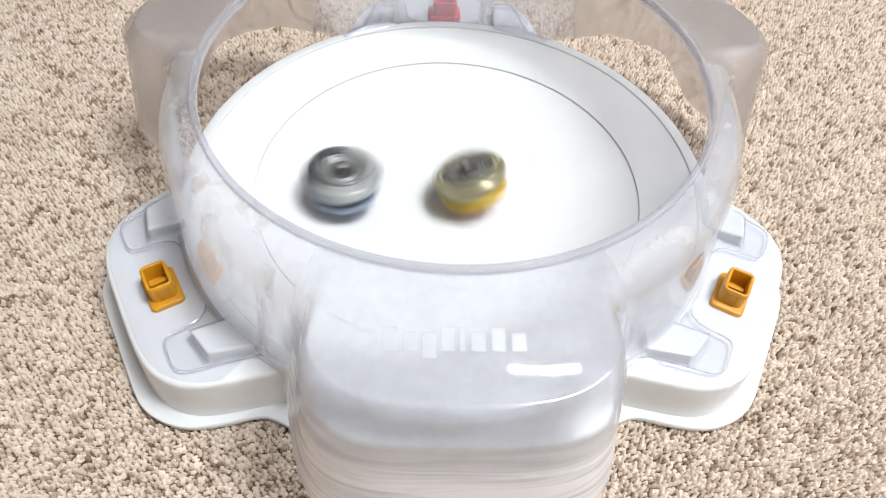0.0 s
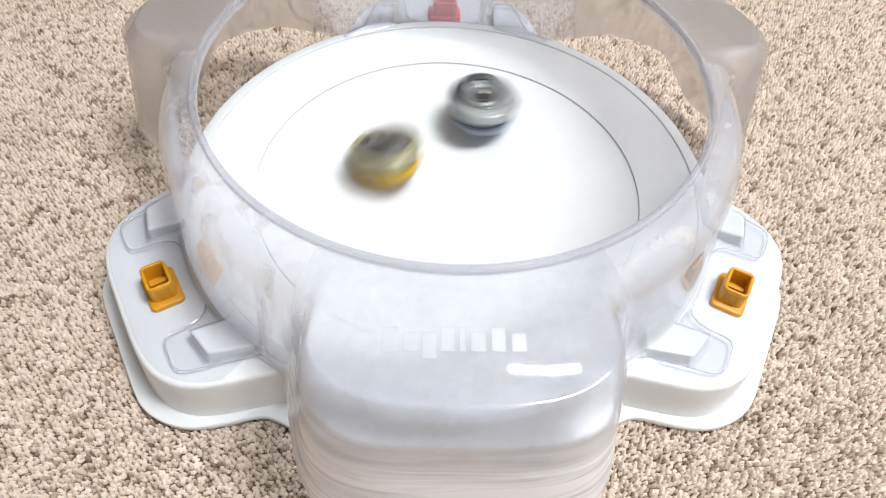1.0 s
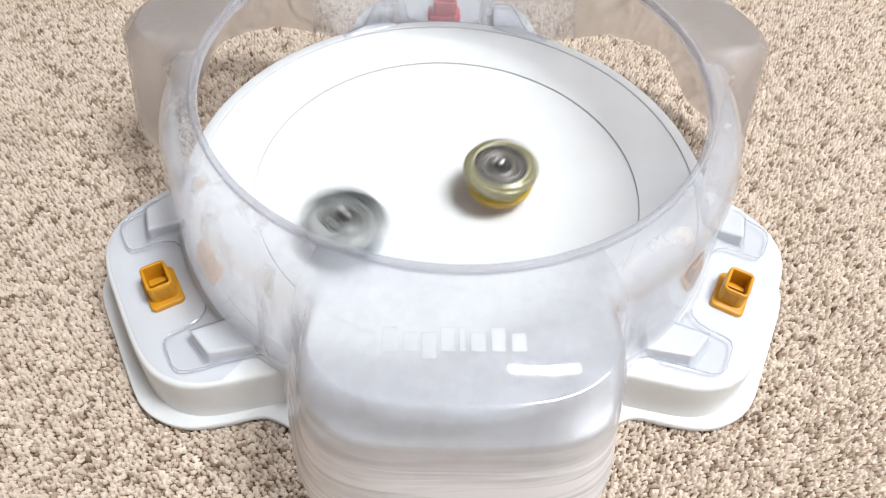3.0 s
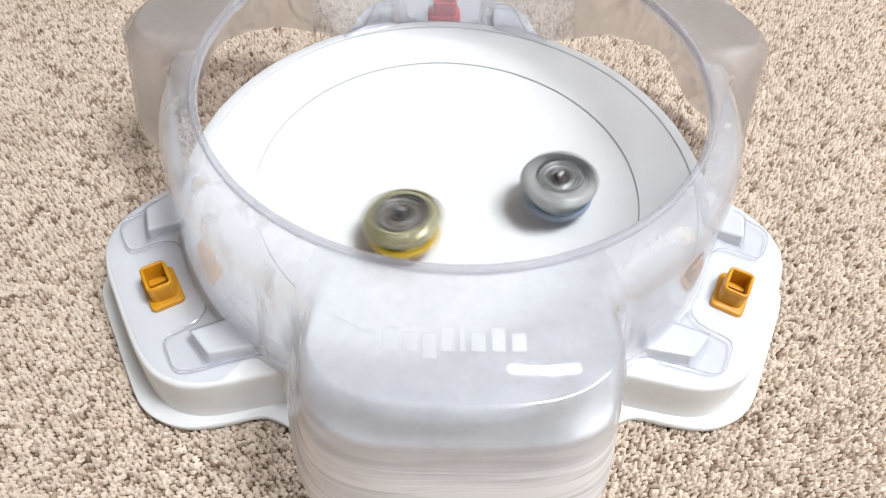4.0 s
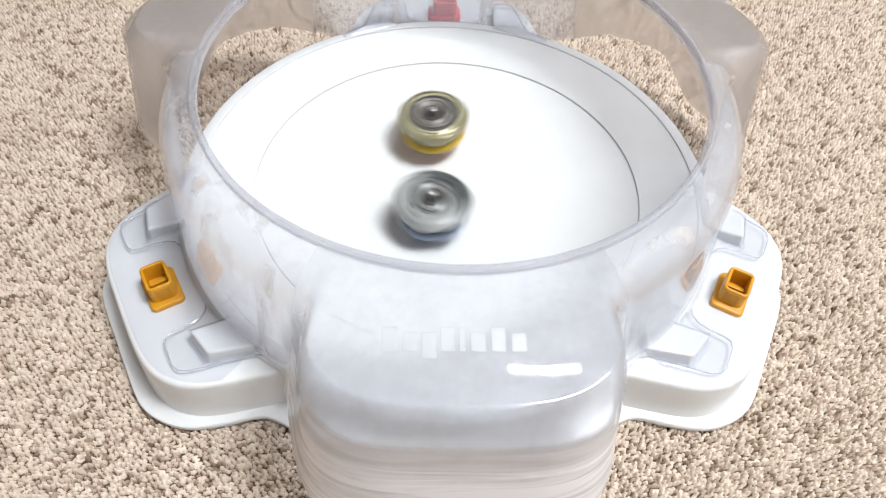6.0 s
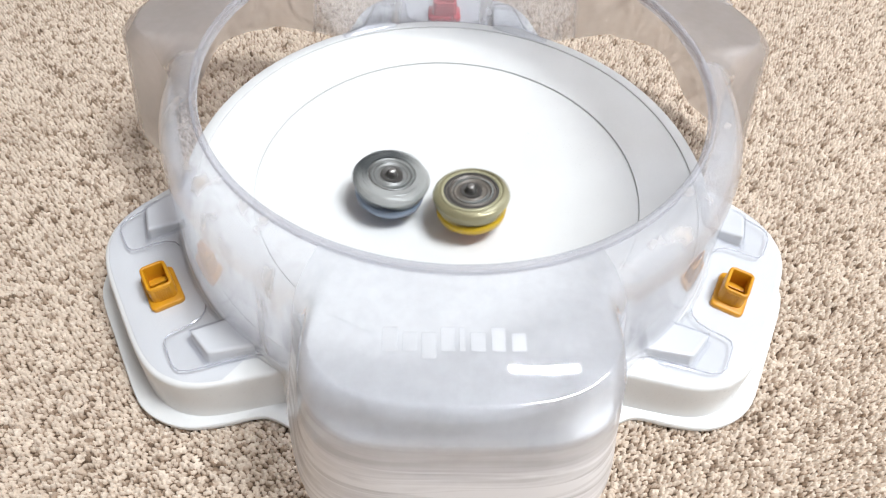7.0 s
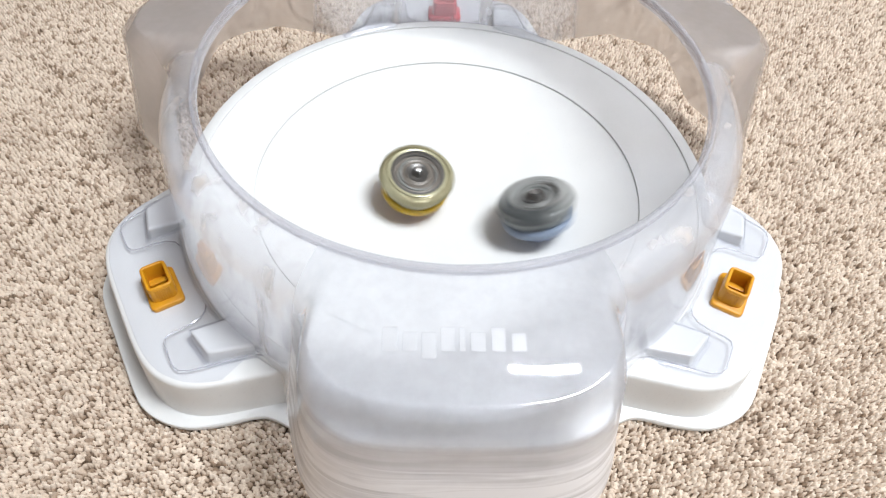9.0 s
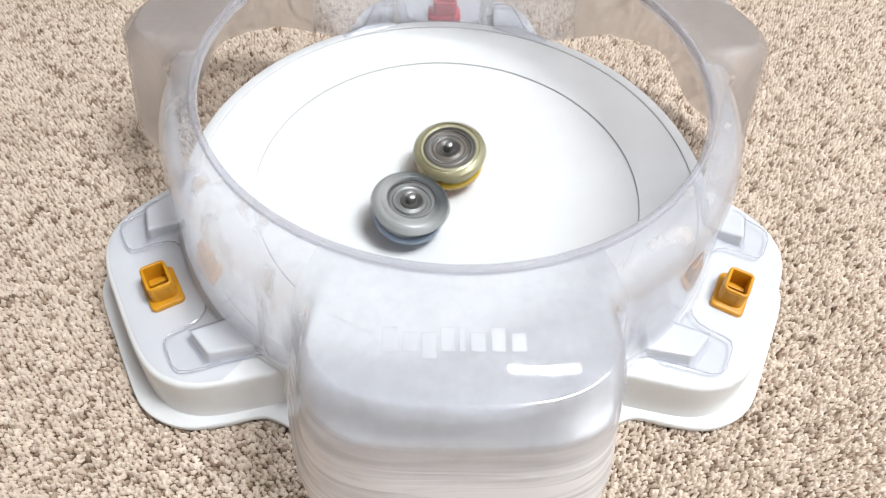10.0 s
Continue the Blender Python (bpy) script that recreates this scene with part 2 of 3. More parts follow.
# ---- the room ----
def carpet():
    """Loop-pile carpet: rows of yarn loops round the toy with gap shade painted between, plain pile beyond."""
    step, x0, x1, y0, y1, gap, row = 0.00056, -0.425, 0.465, -0.205, 0.29, 0.0027, 0.0021
    xs, ys = np.arange(x0, x1 + step / 2, step), np.arange(y0, y1 + step / 2, step)
    X, Y = np.meshgrid(xs, ys)
    # rows of loops lie aslant
    ang = radians(9)
    U, V = X * math.cos(ang) + Y * math.sin(ang), -X * math.sin(ang) + Y * math.cos(ang)
    # each second row is set half a loop along, and the rows wander
    V = V + 0.0007 * np.sin(U * 95) + 0.0005 * np.sin(U * 231 + V * 60)
    size = 512
    rng = np.random.default_rng(4)
    jx, jy = rng.uniform(-0.26, 0.26, (size, size)), rng.uniform(-0.20, 0.20, (size, size))
    jx = jx + 0.5 * (np.arange(size) % 2)[None, :] - 0.25
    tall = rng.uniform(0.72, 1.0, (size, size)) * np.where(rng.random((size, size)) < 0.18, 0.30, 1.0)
    fat = rng.uniform(0.40, 0.57, (size, size))
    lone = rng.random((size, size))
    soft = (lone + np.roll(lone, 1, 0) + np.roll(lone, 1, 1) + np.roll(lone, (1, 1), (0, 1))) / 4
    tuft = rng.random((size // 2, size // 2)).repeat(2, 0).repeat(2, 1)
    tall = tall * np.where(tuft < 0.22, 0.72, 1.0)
    pile_tone = np.clip(0.50 + (0.6 * lone + 0.4 * soft - 0.5) * 1.0, 0, 1)
    ci, cj = np.floor(U / gap).astype(int), np.floor(V / row).astype(int)
    # where no loop stands the tone stays 0, the painted gap shade
    Z, gap_shaded_tone = np.zeros_like(X), np.zeros_like(X)
    for di in (-1, 0, 1):
        for dj in (-1, 0, 1):
            i, j = (ci + di) % size, (cj + dj) % size
            du = U / gap - (ci + di + 0.5 + jx[i, j])
            dv = V / row - (cj + dj + 0.5 + jy[i, j])
            d2 = (du * du * 0.85 + dv * dv * 1.05) / fat[i, j] ** 2
            h = tall[i, j] * np.sqrt(np.clip(1 - d2, 0, 1))
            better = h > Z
            Z, gap_shaded_tone = np.where(better, h, Z), np.where(better, pile_tone[i, j], gap_shaded_tone)
    ny, nx = X.shape
    co = np.stack([X, Y, -0.0056 + 0.0054 * Z], -1).reshape(-1, 3)
    idx = np.arange(nx * ny).reshape(ny, nx)
    quads = np.stack([idx[:-1, :-1], idx[:-1, 1:], idx[1:, 1:], idx[1:, :-1]], -1).reshape(-1, 4)
    # loops only where the carpet lies open: not under the dish
    qx, qy = X[:-1, :-1].ravel(), Y[:-1, :-1].ravel()
    shown = np.hypot(qx, qy) > 0.150
    used, inverse = np.unique(quads[shown], return_inverse=True)
    co, gap_shaded_tone, quads = co[used], gap_shaded_tone.ravel()[used], inverse.reshape(-1, 4)
    # the plain backing out to the walls
    far, lo, k = 2.2, -0.0058, len(used)
    co = np.concatenate([co, np.array([(-far, -far, lo), (far, -far, lo), (far, far, lo), (-far, far, lo)])])
    quads = np.concatenate([quads, np.array([(k, k + 1, k + 2, k + 3)])])
    me = bpy.data.meshes.new("floor")
    me.vertices.add(len(co))
    me.vertices.foreach_set("co", co.ravel())
    me.loops.add(quads.size)
    me.loops.foreach_set("vertex_index", quads.ravel())
    me.polygons.add(len(quads))
    me.polygons.foreach_set("loop_start", np.arange(0, quads.size, 4))
    me.update(calc_edges=True)
    # the plain backing is toned down for the gap shade it lacks
    me.attributes.new("pile_tone", "FLOAT", "POINT").data.foreach_set("value", np.concatenate([gap_shaded_tone, np.full(4, 0.22)]))
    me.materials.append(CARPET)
    me.shade_smooth()
    return tagged(new("floor", me), "beige and brown flecked loop-pile carpet floor", "carpet", kind="structure")


carpet()


def slab(name, x0, x1, y0, y1, z0, z1, material, label, category):
    return tagged(part(name, box_bm(x0, x1, y0, y1, z0, z1), material, None), label, category, kind="structure")


# unseen walls close the room; their tones shape bounce and reflections
slab("wall_north", -2.3, 2.3, 2.2, 2.3, -0.05, 2.4, TAN_WALL, "unseen plain tan room wall, toned to cut bounce and reflections", "wall")
slab("wall_south", -2.3, 2.3, -2.3, -2.2, -0.05, 2.4, PALE_WALL, "unseen plain white room wall, toned to lift bounce and reflections", "wall")
slab("wall_east", 2.2, 2.3, -2.2, 2.2, -0.05, 2.4, WALL, "plain cream painted room wall", "wall")
slab("wall_west", -2.3, -2.2, -2.2, 2.2, -0.05, 2.4, TAN_WALL, "unseen plain tan room wall, toned to cut bounce and reflections", "wall")
slab("ceiling", -2.3, 2.3, -2.3, 2.3, 2.4, 2.5, CEIL, "plain white painted ceiling", "ceiling")



def ceiling_light(x, y, w, d, t, label):
    ob = tagged(new("ceiling_light"), label, "ceiling light")
    ob.matrix_basis = pose(x, y, 2.34)
    part("frame", merge(box_bm(-w, w, -d, -d + t, 0, 0.06, 0.004), box_bm(-w, w, d - t, d, 0, 0.06, 0.004),
                        box_bm(-w, -w + t, -d + t, d - t, 0, 0.06, 0.004), box_bm(w - t, w, -d + t, d - t, 0, 0.06, 0.004)), LAMP_CASE, ob)
    part("diffuser", box_bm(-w + t, w - t, -d + t, d - t, 0.012, 0.055), GLOW, ob, "glowing white diffuser")


# unseen fixture added to go with the fill panel
ceiling_light(0.90, -0.34, 0.49, 0.29, 0.03, "added flat white ceiling panel light for soft fill, switched on")
ceiling_light(0.465, 0.285, 0.145, 0.024, 0.01, "narrow white ceiling strip light, switched on")

# ---- the stadium: a white base in three tabs under a clear cover with three pockets ----
TABS, POCKETS = (90, 210, 330), (30, 150, 270)
N = 720
THETA = np.arange(N) * 2 * math.pi / N


def off_axis(theta, axes):
    """Angle from the nearest of the axes, in degrees, unsigned."""
    d = [np.abs((np.degrees(theta) - a + 180) % 360 - 180) for a in axes]
    return np.min(d, axis=0)


def outline(half, far):
    """Radius by angle off a tab's axis, from half an outline of (along, out) points, down to a plain circle."""
    pts = [(-half[1][0], half[1][1]), *half]
    for _ in range(2):
        cut = [pts[0]]
        for (a, b), (c, d) in zip(pts[:-1], pts[1:]):
            cut += [(a * 0.75 + c * 0.25, b * 0.75 + d * 0.25), (a * 0.25 + c * 0.75, b * 0.25 + d * 0.75)]
        pts = cut + [pts[-1]]
    ang = [math.degrees(math.atan2(u, v)) for u, v in pts]
    rad = [math.hypot(u, v) for u, v in pts]
    ang, rad = ang + [ang[-1] + 5, 75], rad + [far, far]
    return lambda off: np.interp(off, ang, rad)


TOP_EDGE = outline([(0, 0.2086), (0.018, 0.2085), (0.031, 0.2080), (0.0415, 0.2062), (0.0510, 0.2025), (0.0610, 0.1945), (0.0680, 0.1825), (0.0735, 0.1640), (0.0785, 0.1475)], 0.1685)
FOOT_EDGE = outline([(0, 0.2196), (0.015, 0.2196), (0.031, 0.2196), (0.0430, 0.2186), (0.0545, 0.2132), (0.0645, 0.2045), (0.0700, 0.1955), (0.0752, 0.1815), (0.0785, 0.1680), (0.0825, 0.1605), (0.1010, 0.1490)], 0.178)


def bowl_z(r):
    return np.where(r < 0.1225, 0.0105 + 0.02 * (r / 0.1225) ** 2, 0.0305 + (r - 0.1225) * 0.26)


def ring_at(radius, z):
    radius = np.broadcast_to(radius, THETA.shape)
    z = np.broadcast_to(z, THETA.shape)
    return np.stack([radius * np.cos(THETA), radius * np.sin(THETA), z], -1)


def white_base():
    off = off_axis(THETA, TABS)
    top, foot = TOP_EDGE(off), FOOT_EDGE(off)
    foot = np.maximum(foot, top + 0.006)
    # between the tabs the wall below the dish is set back under the edge
    back = smoothstep(41, 48, off)
    foot = foot * (1 - back) + 0.1640 * back
    rows = []
    # dished floor with a fine groove at two radii
    for r in (0.002, 0.012, 0.025, 0.04, 0.055, 0.07, 0.085, 0.1, 0.112, 0.119, 0.1225, 0.1228):
        rows.append(ring_at(r, float(bowl_z(r))))
    for r in (0.12295, 0.12405):
        rows.append(ring_at(r, float(bowl_z(r)) - 0.0015))
    for r in (0.1242, 0.1246, 0.13, 0.138, 0.147, 0.1560, 0.1568):
        rows.append(ring_at(r, float(bowl_z(r))))
    for r in (0.15695, 0.1579):
        rows.append(ring_at(r, float(bowl_z(r)) - 0.0010))
    for r in (0.15805, 0.1585):
        rows.append(ring_at(r, float(bowl_z(r))))
    for r, z in ((0.1605, 0.0396), (0.1640, 0.0398), (0.1655, 0.0394), (0.1664, 0.0382), (0.1668, 0.0362)):
        rows.append(ring_at(r, z))
    for k in (0.02, 0.3, 0.6):
        rows.append(ring_at(0.1672 + (top - 0.0035 - 0.1672) * k * (top > 0.172), 0.0352))
    for dr, z in ((-0.0030, 0.0352), (-0.0014, 0.0348), (-0.0004, 0.0338), (0.0001, 0.0320), (0.0010, 0.022), (0.0022, 0.0052), (0.0026, 0.0042), (0.0036, 0.0040)):
        wall = np.maximum(top + dr, 0.1672)
        rows.append(ring_at(wall * (1 - back) + 0.1625 * back if z < 0.0325 else wall, z))
    for dr, z in ((-0.0012, 0.0036), (-0.0003, 0.0030), (0.0, 0.0018), (-0.0004, -0.0006)):
        rows.append(ring_at(foot + dr, z))
    rows.append(ring_at(foot - 0.003, -0.0006))
    verts, faces = sheet(rows, True, True, False)
    return mesh_object("dish", verts, faces, WHITE, None)


def tab_frame(angle):
    """Space of a tab or pocket: x along, y out from the centre, z up."""
    return pose(0, 0, 0, 0, 0, angle - 90)


base = tagged(new("toy_arena"), "white plastic spinning-top arena dish with three rounded tabs on carpet", "toy arena")
dish = white_base()
dish.parent = base


def open_below(bm):
    """Takes away the hidden underside, where a sheet lies on its support."""
    bm.normal_update()
    bmesh.ops.recalc_face_normals(bm, faces=bm.faces)
    bmesh.ops.delete(bm, geom=[f for f in bm.faces if f.normal.z < -0.5], context="FACES")


def tab_block(side, angle, name="seat_block", material=WHITE, owner=None, grow=0.0):
    """Raised seat block beside the dish on a tab, or the clear sheet moulded over it."""
    bm = bmesh.new()
    bot = [(0.0388, 0.1570), (0.0388, 0.1805), (0.0562, 0.1768), (0.0630, 0.1535), (0.0800, 0.1445), (0.0770, 0.1395)]
    bot = [(u + grow * (1 if u > 0.05 else -1), v + grow * (1 if v > 0.17 else 0)) for u, v in bot]
    lo = [bm.verts.new((u * side, v, 0.0350 + grow)) for u, v in bot]
    top_z = (0.0402, 0.0445, 0.0445, 0.0430, 0.0402, 0.0400)
    hi = [bm.verts.new((u * side * 0.99, v - 0.0012, z + grow)) for (u, v), z in zip(bot, top_z)]
    bm.faces.new(lo)
    bmesh.ops.triangulate(bm, faces=[bm.faces.new(hi)])
    for i in range(len(bot)):
        j = (i + 1) % len(bot)
        bm.faces.new((lo[i], lo[j], hi[j], hi[i]))
    bmesh.ops.bevel(bm, geom=bm.edges[:], offset=0.0016, segments=3, profile=0.5, affect="EDGES")
    if owner:
        open_below(bm)
    ob = part(name, bm, material, owner or base)
    ob.matrix_basis = tab_frame(angle)
    return ob


for a in TABS:
    for s in (-1, 1):
        tab_block(s, a)


# clear cover: a round drum with three boxy pockets; plan outlines off a pocket's axis at the shoulder and at the foot
SHOULDER = outline([(0, 0.1945), (0.020, 0.1940), (0.036, 0.1920), (0.0490, 0.1870), (0.0600, 0.1780), (0.0650, 0.1580)], 0.1590)
CHAMFER = outline([(0, 0.2062), (0.020, 0.2062), (0.036, 0.2055), (0.0515, 0.2005), (0.0640, 0.1875), (0.0680, 0.1600)], 0.1600)
LOW = outline([(0, 0.2215), (0.020, 0.2215), (0.040, 0.2195), (0.0570, 0.2130), (0.0690, 0.2010), (0.0760, 0.1830), (0.0815, 0.1610), (0.0850, 0.1430)], 0.1655)
RIM_R, RIM_Z = 0.1380, 0.1225


def cover():
    offp = off_axis(THETA, POCKETS)
    sh, mid, lo = SHOULDER(offp), CHAMFER(offp), LOW(offp)
    soft = np.hanning(13) / np.hanning(13).sum()
    sh, mid, lo = (np.convolve(np.concatenate([q[-6:], q, q[:6]]), soft, "valid") for q in (sh, mid, lo))
    # a flat sloping roof over each pocket, a rounded shoulder on the drum between them
    flat = 1 - smoothstep(20, 24, offp)
    foot_z = 0.0365 - 0.0265 * (1 - smoothstep(9, 21, offp))
    # towards the red clip the pockets' feet are cut higher
    high = 1 - smoothstep(50, 62, off_axis(THETA, (90,)))
    foot_z = foot_z + (np.maximum(foot_z, 0.033) - foot_z) * high
    top_z = RIM_Z - 0.003
    along = np.cos(np.radians(offp))

    def roof_z(radius):
        return top_z - 0.137 * (radius * along - 0.1385)

    shoulder_z = 0.1010 * (1 - flat) + roof_z(sh) * flat
    rows = [ring_at(RIM_R + 0.0005, top_z)]
    for g in np.sin(np.linspace(0, math.pi / 2, 14)[1:]):
        radius = RIM_R + (sh - RIM_R) * g
        drum_z = 0.1010 + (top_z - 0.1010) * (1 - min(g, 1.0) ** 2.2) ** (1 / 1.7)
        rows.append(ring_at(radius, drum_z * (1 - flat) + roof_z(radius) * flat))
    # a chamfer below the shoulder, then the wall
    mid_z = shoulder_z - 0.0105
    for q in (0.04, 0.1, 0.35, 0.6, 0.85, 0.95, 1.0):
        rows.append(ring_at(sh + (mid - sh) * q, shoulder_z + (mid_z - shoulder_z) * q ** 1.25))
    for q in (0.03, 0.08, 0.2, 0.32, 0.45, 0.6, 0.75, 0.88, 1.0):
        rows.append(ring_at(mid + (lo - mid) * q, mid_z + (foot_z - mid_z) * q))
    rows = np.array(rows)
    for axis in range(30, 361, 60):
        # six panels: pockets reach 26 degrees to each side, walls the rest
        pocket = axis in POCKETS
        half = 52 if pocket else 68
        ids = [(axis * 2 + d) % N for d in range(-half, half + 1)]
        verts, faces = sheet(rows[:, ids, :].tolist(), False)
        if pocket:
            front = axis == 270
            ob = mesh_object("pocket", verts, faces, GLARE_POCKET if front else POCKET, clear, "milky clear moulded pocket with painted reflection streaks" if front else "clear moulded pocket, tint dulled for room reflection")
        else:
            ob = mesh_object("curved_wall", verts, faces, CLEAR, clear)
        mod = ob.modifiers.new("thickness", "SOLIDIFY")
        mod.thickness, mod.offset, mod.use_rim = 0.0018, 0, False
    # a thin bead is added down each pocket-to-wall fold, to draw its bright glint
    for axis in POCKETS:
        for side in (-1, 1):
            path = rows[13:, (axis * 2 + side * 52) % N, :]
            a = radians(axis + side * 26)
            out_way, along = Vector((math.cos(a), math.sin(a), 0)), Vector((-math.sin(a), math.cos(a), 0))
            tube = []
            for p in path:
                tube.append([tuple(Vector(p) + 0.0011 * math.cos(b) * out_way + 0.0018 * math.sin(b) * along) for b in np.linspace(0, 2 * math.pi, 11)[:-1]])
            verts, faces = sheet(tube, True, True, True)
            mesh_object("fold_glint_bead", verts, faces, CLEAR_THIN, clear)


clear = tagged(new("arena_cover"), "clear hazy plastic arena cover with round opening and three pockets", "toy cover")
cover()
verts, faces = lathe([(0.1364, 0.1180, 0), (0.1364, 0.1224, 0), (0.1372, 0.1236, 0), (0.1386, 0.1238, 0), (0.1396, 0.1230, 0), (0.1400, 0.1212, 0), (0.1396, 0.1190, 0), (0.1380, 0.1178, 0)], 240, loop=True)
mesh_object("rim", verts, faces, CLEAR_EDGE, clear, "thick frosted clear rim")


FLANGE = [(0.0235, 0.1670), (0.0270, 0.1685), (0.0300, 0.1725), (0.0312, 0.1790), (0.0316, 0.1880), (0.0326, 0.1913), (0.0360, 0.1930),
          (0.0440, 0.1933), (0.0505, 0.1932), (0.0545, 0.1915), (0.0572, 0.1870), (0.0610, 0.1700), (0.0640, 0.1560), (0.0690, 0.1490), (0.0760, 0.1440)]


def flange(side, angle):
    """Clear platform of the cover that laps over a seat block, with a rounded rim."""
    inner = [(0.0700, 0.1420), (0.0480, 0.1590), (0.0320, 0.1635)]
    ring = FLANGE + inner
    cu, cv = 0.0480, 0.1760
    rows = []
    for grow, z in ((1.0, 0.0357), (1.0, 0.0385), (0.985, 0.0393), (0.95, 0.0395), (0.90, 0.0393)):
        rows.append([(side * (cu + (u - cu) * grow), cv + (v - cv) * grow, z) for u, v in ring])
    v, f = sheet(rows, True, False, True)
    ob = mesh_object("flange", v, f, CLEAR_THIN, clear)
    ob.matrix_basis = tab_frame(angle)
    return ob


def flange_lip(side, plate):
    """Bright rounded edge of a flange."""
    rows = []
    for k, (u, v) in enumerate(FLANGE):
        a, b = FLANGE[max(k - 1, 0)], FLANGE[min(k + 1, len(FLANGE) - 1)]
        d = math.hypot(b[0] - a[0], b[1] - a[1])
        nu, nv = (b[1] - a[1]) / d, -(b[0] - a[0]) / d
        rows.append([(side * (u + 0.0004 * math.cos(w) * nu), v + 0.0004 * math.cos(w) * nv, 0.0389 + 0.0005 * math.sin(w)) for w in np.linspace(0, 2 * math.pi, 9)[:-1]])
    vv, f = sheet(rows, True, True, True)
    return mesh_object("flange_lip", vv, f, CLEAR_EDGE, plate, "bright moulded clear edge")


def wall_foot(angle):
    """Rounded foot bead of the cover where its wall meets a tab."""
    rows = []
    for i in range(33):
        a = radians(angle - 11.2 + 22.4 * i / 32)
        rows.append([((0.1672 + 0.0017 * math.cos(b)) * math.cos(a), (0.1672 + 0.0017 * math.cos(b)) * math.sin(a), 0.0366 + 0.0016 * math.sin(b)) for b in np.linspace(0, 2 * math.pi, 9)[:-1]])
    v, f = sheet(rows, True, True, True)
    return mesh_object("wall_foot", v, f, CLEAR_THIN, clear)


def tab_plate(angle):
    """Thin clear sheet of the cover that lies on a tab, inside its white edge."""
    offs = np.linspace(-21.5, 21.5, 61)
    edge = TOP_EDGE(np.abs(offs)) - 0.0034
    inner = 0.1655
    rows = []
    for k, z in ((0, 0.0354), (0, 0.0363), (0.5, 0.0363), (1, 0.0363), (1.012, 0.0359), (1.012, 0.0354)):
        rows.append([((inner + (e - inner) * k) * math.cos(radians(angle + o)), (inner + (e - inner) * k) * math.sin(radians(angle + o)), z) for o, e in zip(offs, edge)])
    v, f = sheet(rows, False)
    return mesh_object("tab_plate", v, f, PLATE, clear, "thin lavender-tinted clear sheet", smooth=False)


for a in TABS:
    wall_foot(a)
    tab_plate(a)
    for s in (-1, 1):
        flange_lip(s, flange(s, a))
        tab_block(s, a, "block_sheet", PLATE, clear, 0.0009)


def raised_bar(u0, u1, v0, v1):
    """A raised plain bar on the roof of the front pocket, where the maker's word stands."""
    z = lambda v: 0.1197 - 0.137 * (v - 0.1385)
    bm = box_bm(u0, u1, v0, v1, -0.0006, 0.0010, 0.0006)
    for q in bm.verts:
        q.co.z += z(q.co.y)
    ob = part("raised_bar", bm, EMBOSS, clear, "raised clear bar")
    ob.matrix_basis = tab_frame(270)
    return ob


for i, (u, wide) in enumerate(((0.0325, 0.0062), (0.0245, 0.0058), (0.0170, 0.0058), (0.0095, 0.0056), (0.0022, 0.0024), (-0.0022, 0.0062), (-0.0104, 0.0058), (-0.0184, 0.0060))):
    raised_bar(u - wide, u, 0.1655 - (0.0022 if i in (0, 3, 4, 6) else 0), 0.1735 + (0.0030 if i == 2 else 0))


def raised_oval():
    """A small raised mark on the roof of one pocket."""
    v, f = lathe([(0.0042, 0.0, 0), (0.0042, 0.0012, 0), (0.0036, 0.0016, 0)], 32)
    v = [(x * 1.25, y * 0.8, z) for x, y, z in v]
    ob = mesh_object("raised_mark", v, f, EMBOSS, clear, "small raised clear oval")
    ob.matrix_basis = tab_frame(30) @ pose(0.0165, 0.1940, 0.1118, -8)
    return ob


raised_oval()


def rounded_tube(x0, x1, y0, y1, radius, steps):
    """Rounded rectangle swept over (inset, height) steps and closed at both ends."""
    rows = []
    for inset, z in steps:
        r, row = max(radius - inset, 0.0006), []
        for cx, cy, a0 in ((x1 - inset - r, y1 - inset - r, 0), (x0 + inset + r, y1 - inset - r, 90), (x0 + inset + r, y0 + inset + r, 180), (x1 - inset - r, y0 + inset + r, 270)):
            row += [(cx + r * math.cos(radians(a0 + k * 15)), cy + r * math.sin(radians(a0 + k * 15)), z) for k in range(7)]
        rows.append(row)
    return sheet(rows, True, True, True)


def clip(name, angle, material, label, shift=0.0):
    """A hollow locking clip: foot plate and open box tower with a cross rib and ribbed front."""
    ob = tagged(new(name), label, "clip", group="locking clips")
    ob.matrix_basis = tab_frame(angle) @ pose(0, shift, 0.0352)
    plate = rounded_tube(-0.0130, 0.0130, 0.1750, 0.1930, 0.0030, ((0, 0), (0, 0.0022), (0.0003, 0.0027), (0.0010, 0.0030)))
    mesh_object("foot_plate", *plate, material, ob)
    x0, x1, y0, y1, h = -0.0090, 0.0090, 0.1772, 0.1910, 0.0145
    wall = rounded_tube(x0, x1, y0, y1, 0.0030, ((0, 0.0026), (0, h - 0.0006), (0.0002, h - 0.0002), (0.0006, h), (0.0013, h), (0.0017, h - 0.0003), (0.0019, h - 0.0008), (0.0019, 0.0034)))
    tower = mesh_object("tower", *wall, material, ob)
    part("cross_rib", box_bm(-0.0012, 0.0012, y0 + 0.002, y1 - 0.002, 0.0028, 0.0088, 0.0004), material, tower)
    for k in range(7):
        v = y0 + 0.0025 + k * 0.00118
        for s in (-1, 1):
            u = sorted((s * 0.0089, s * 0.0094))
            part("grip_rib", box_bm(u[0], u[1], v, v + 0.0007, 0.0028, 0.0128, 0.0002), material, tower)
    return ob


clip("locking_clip", 210, ORANGE, "orange plastic hollow locking clip on the white tab")
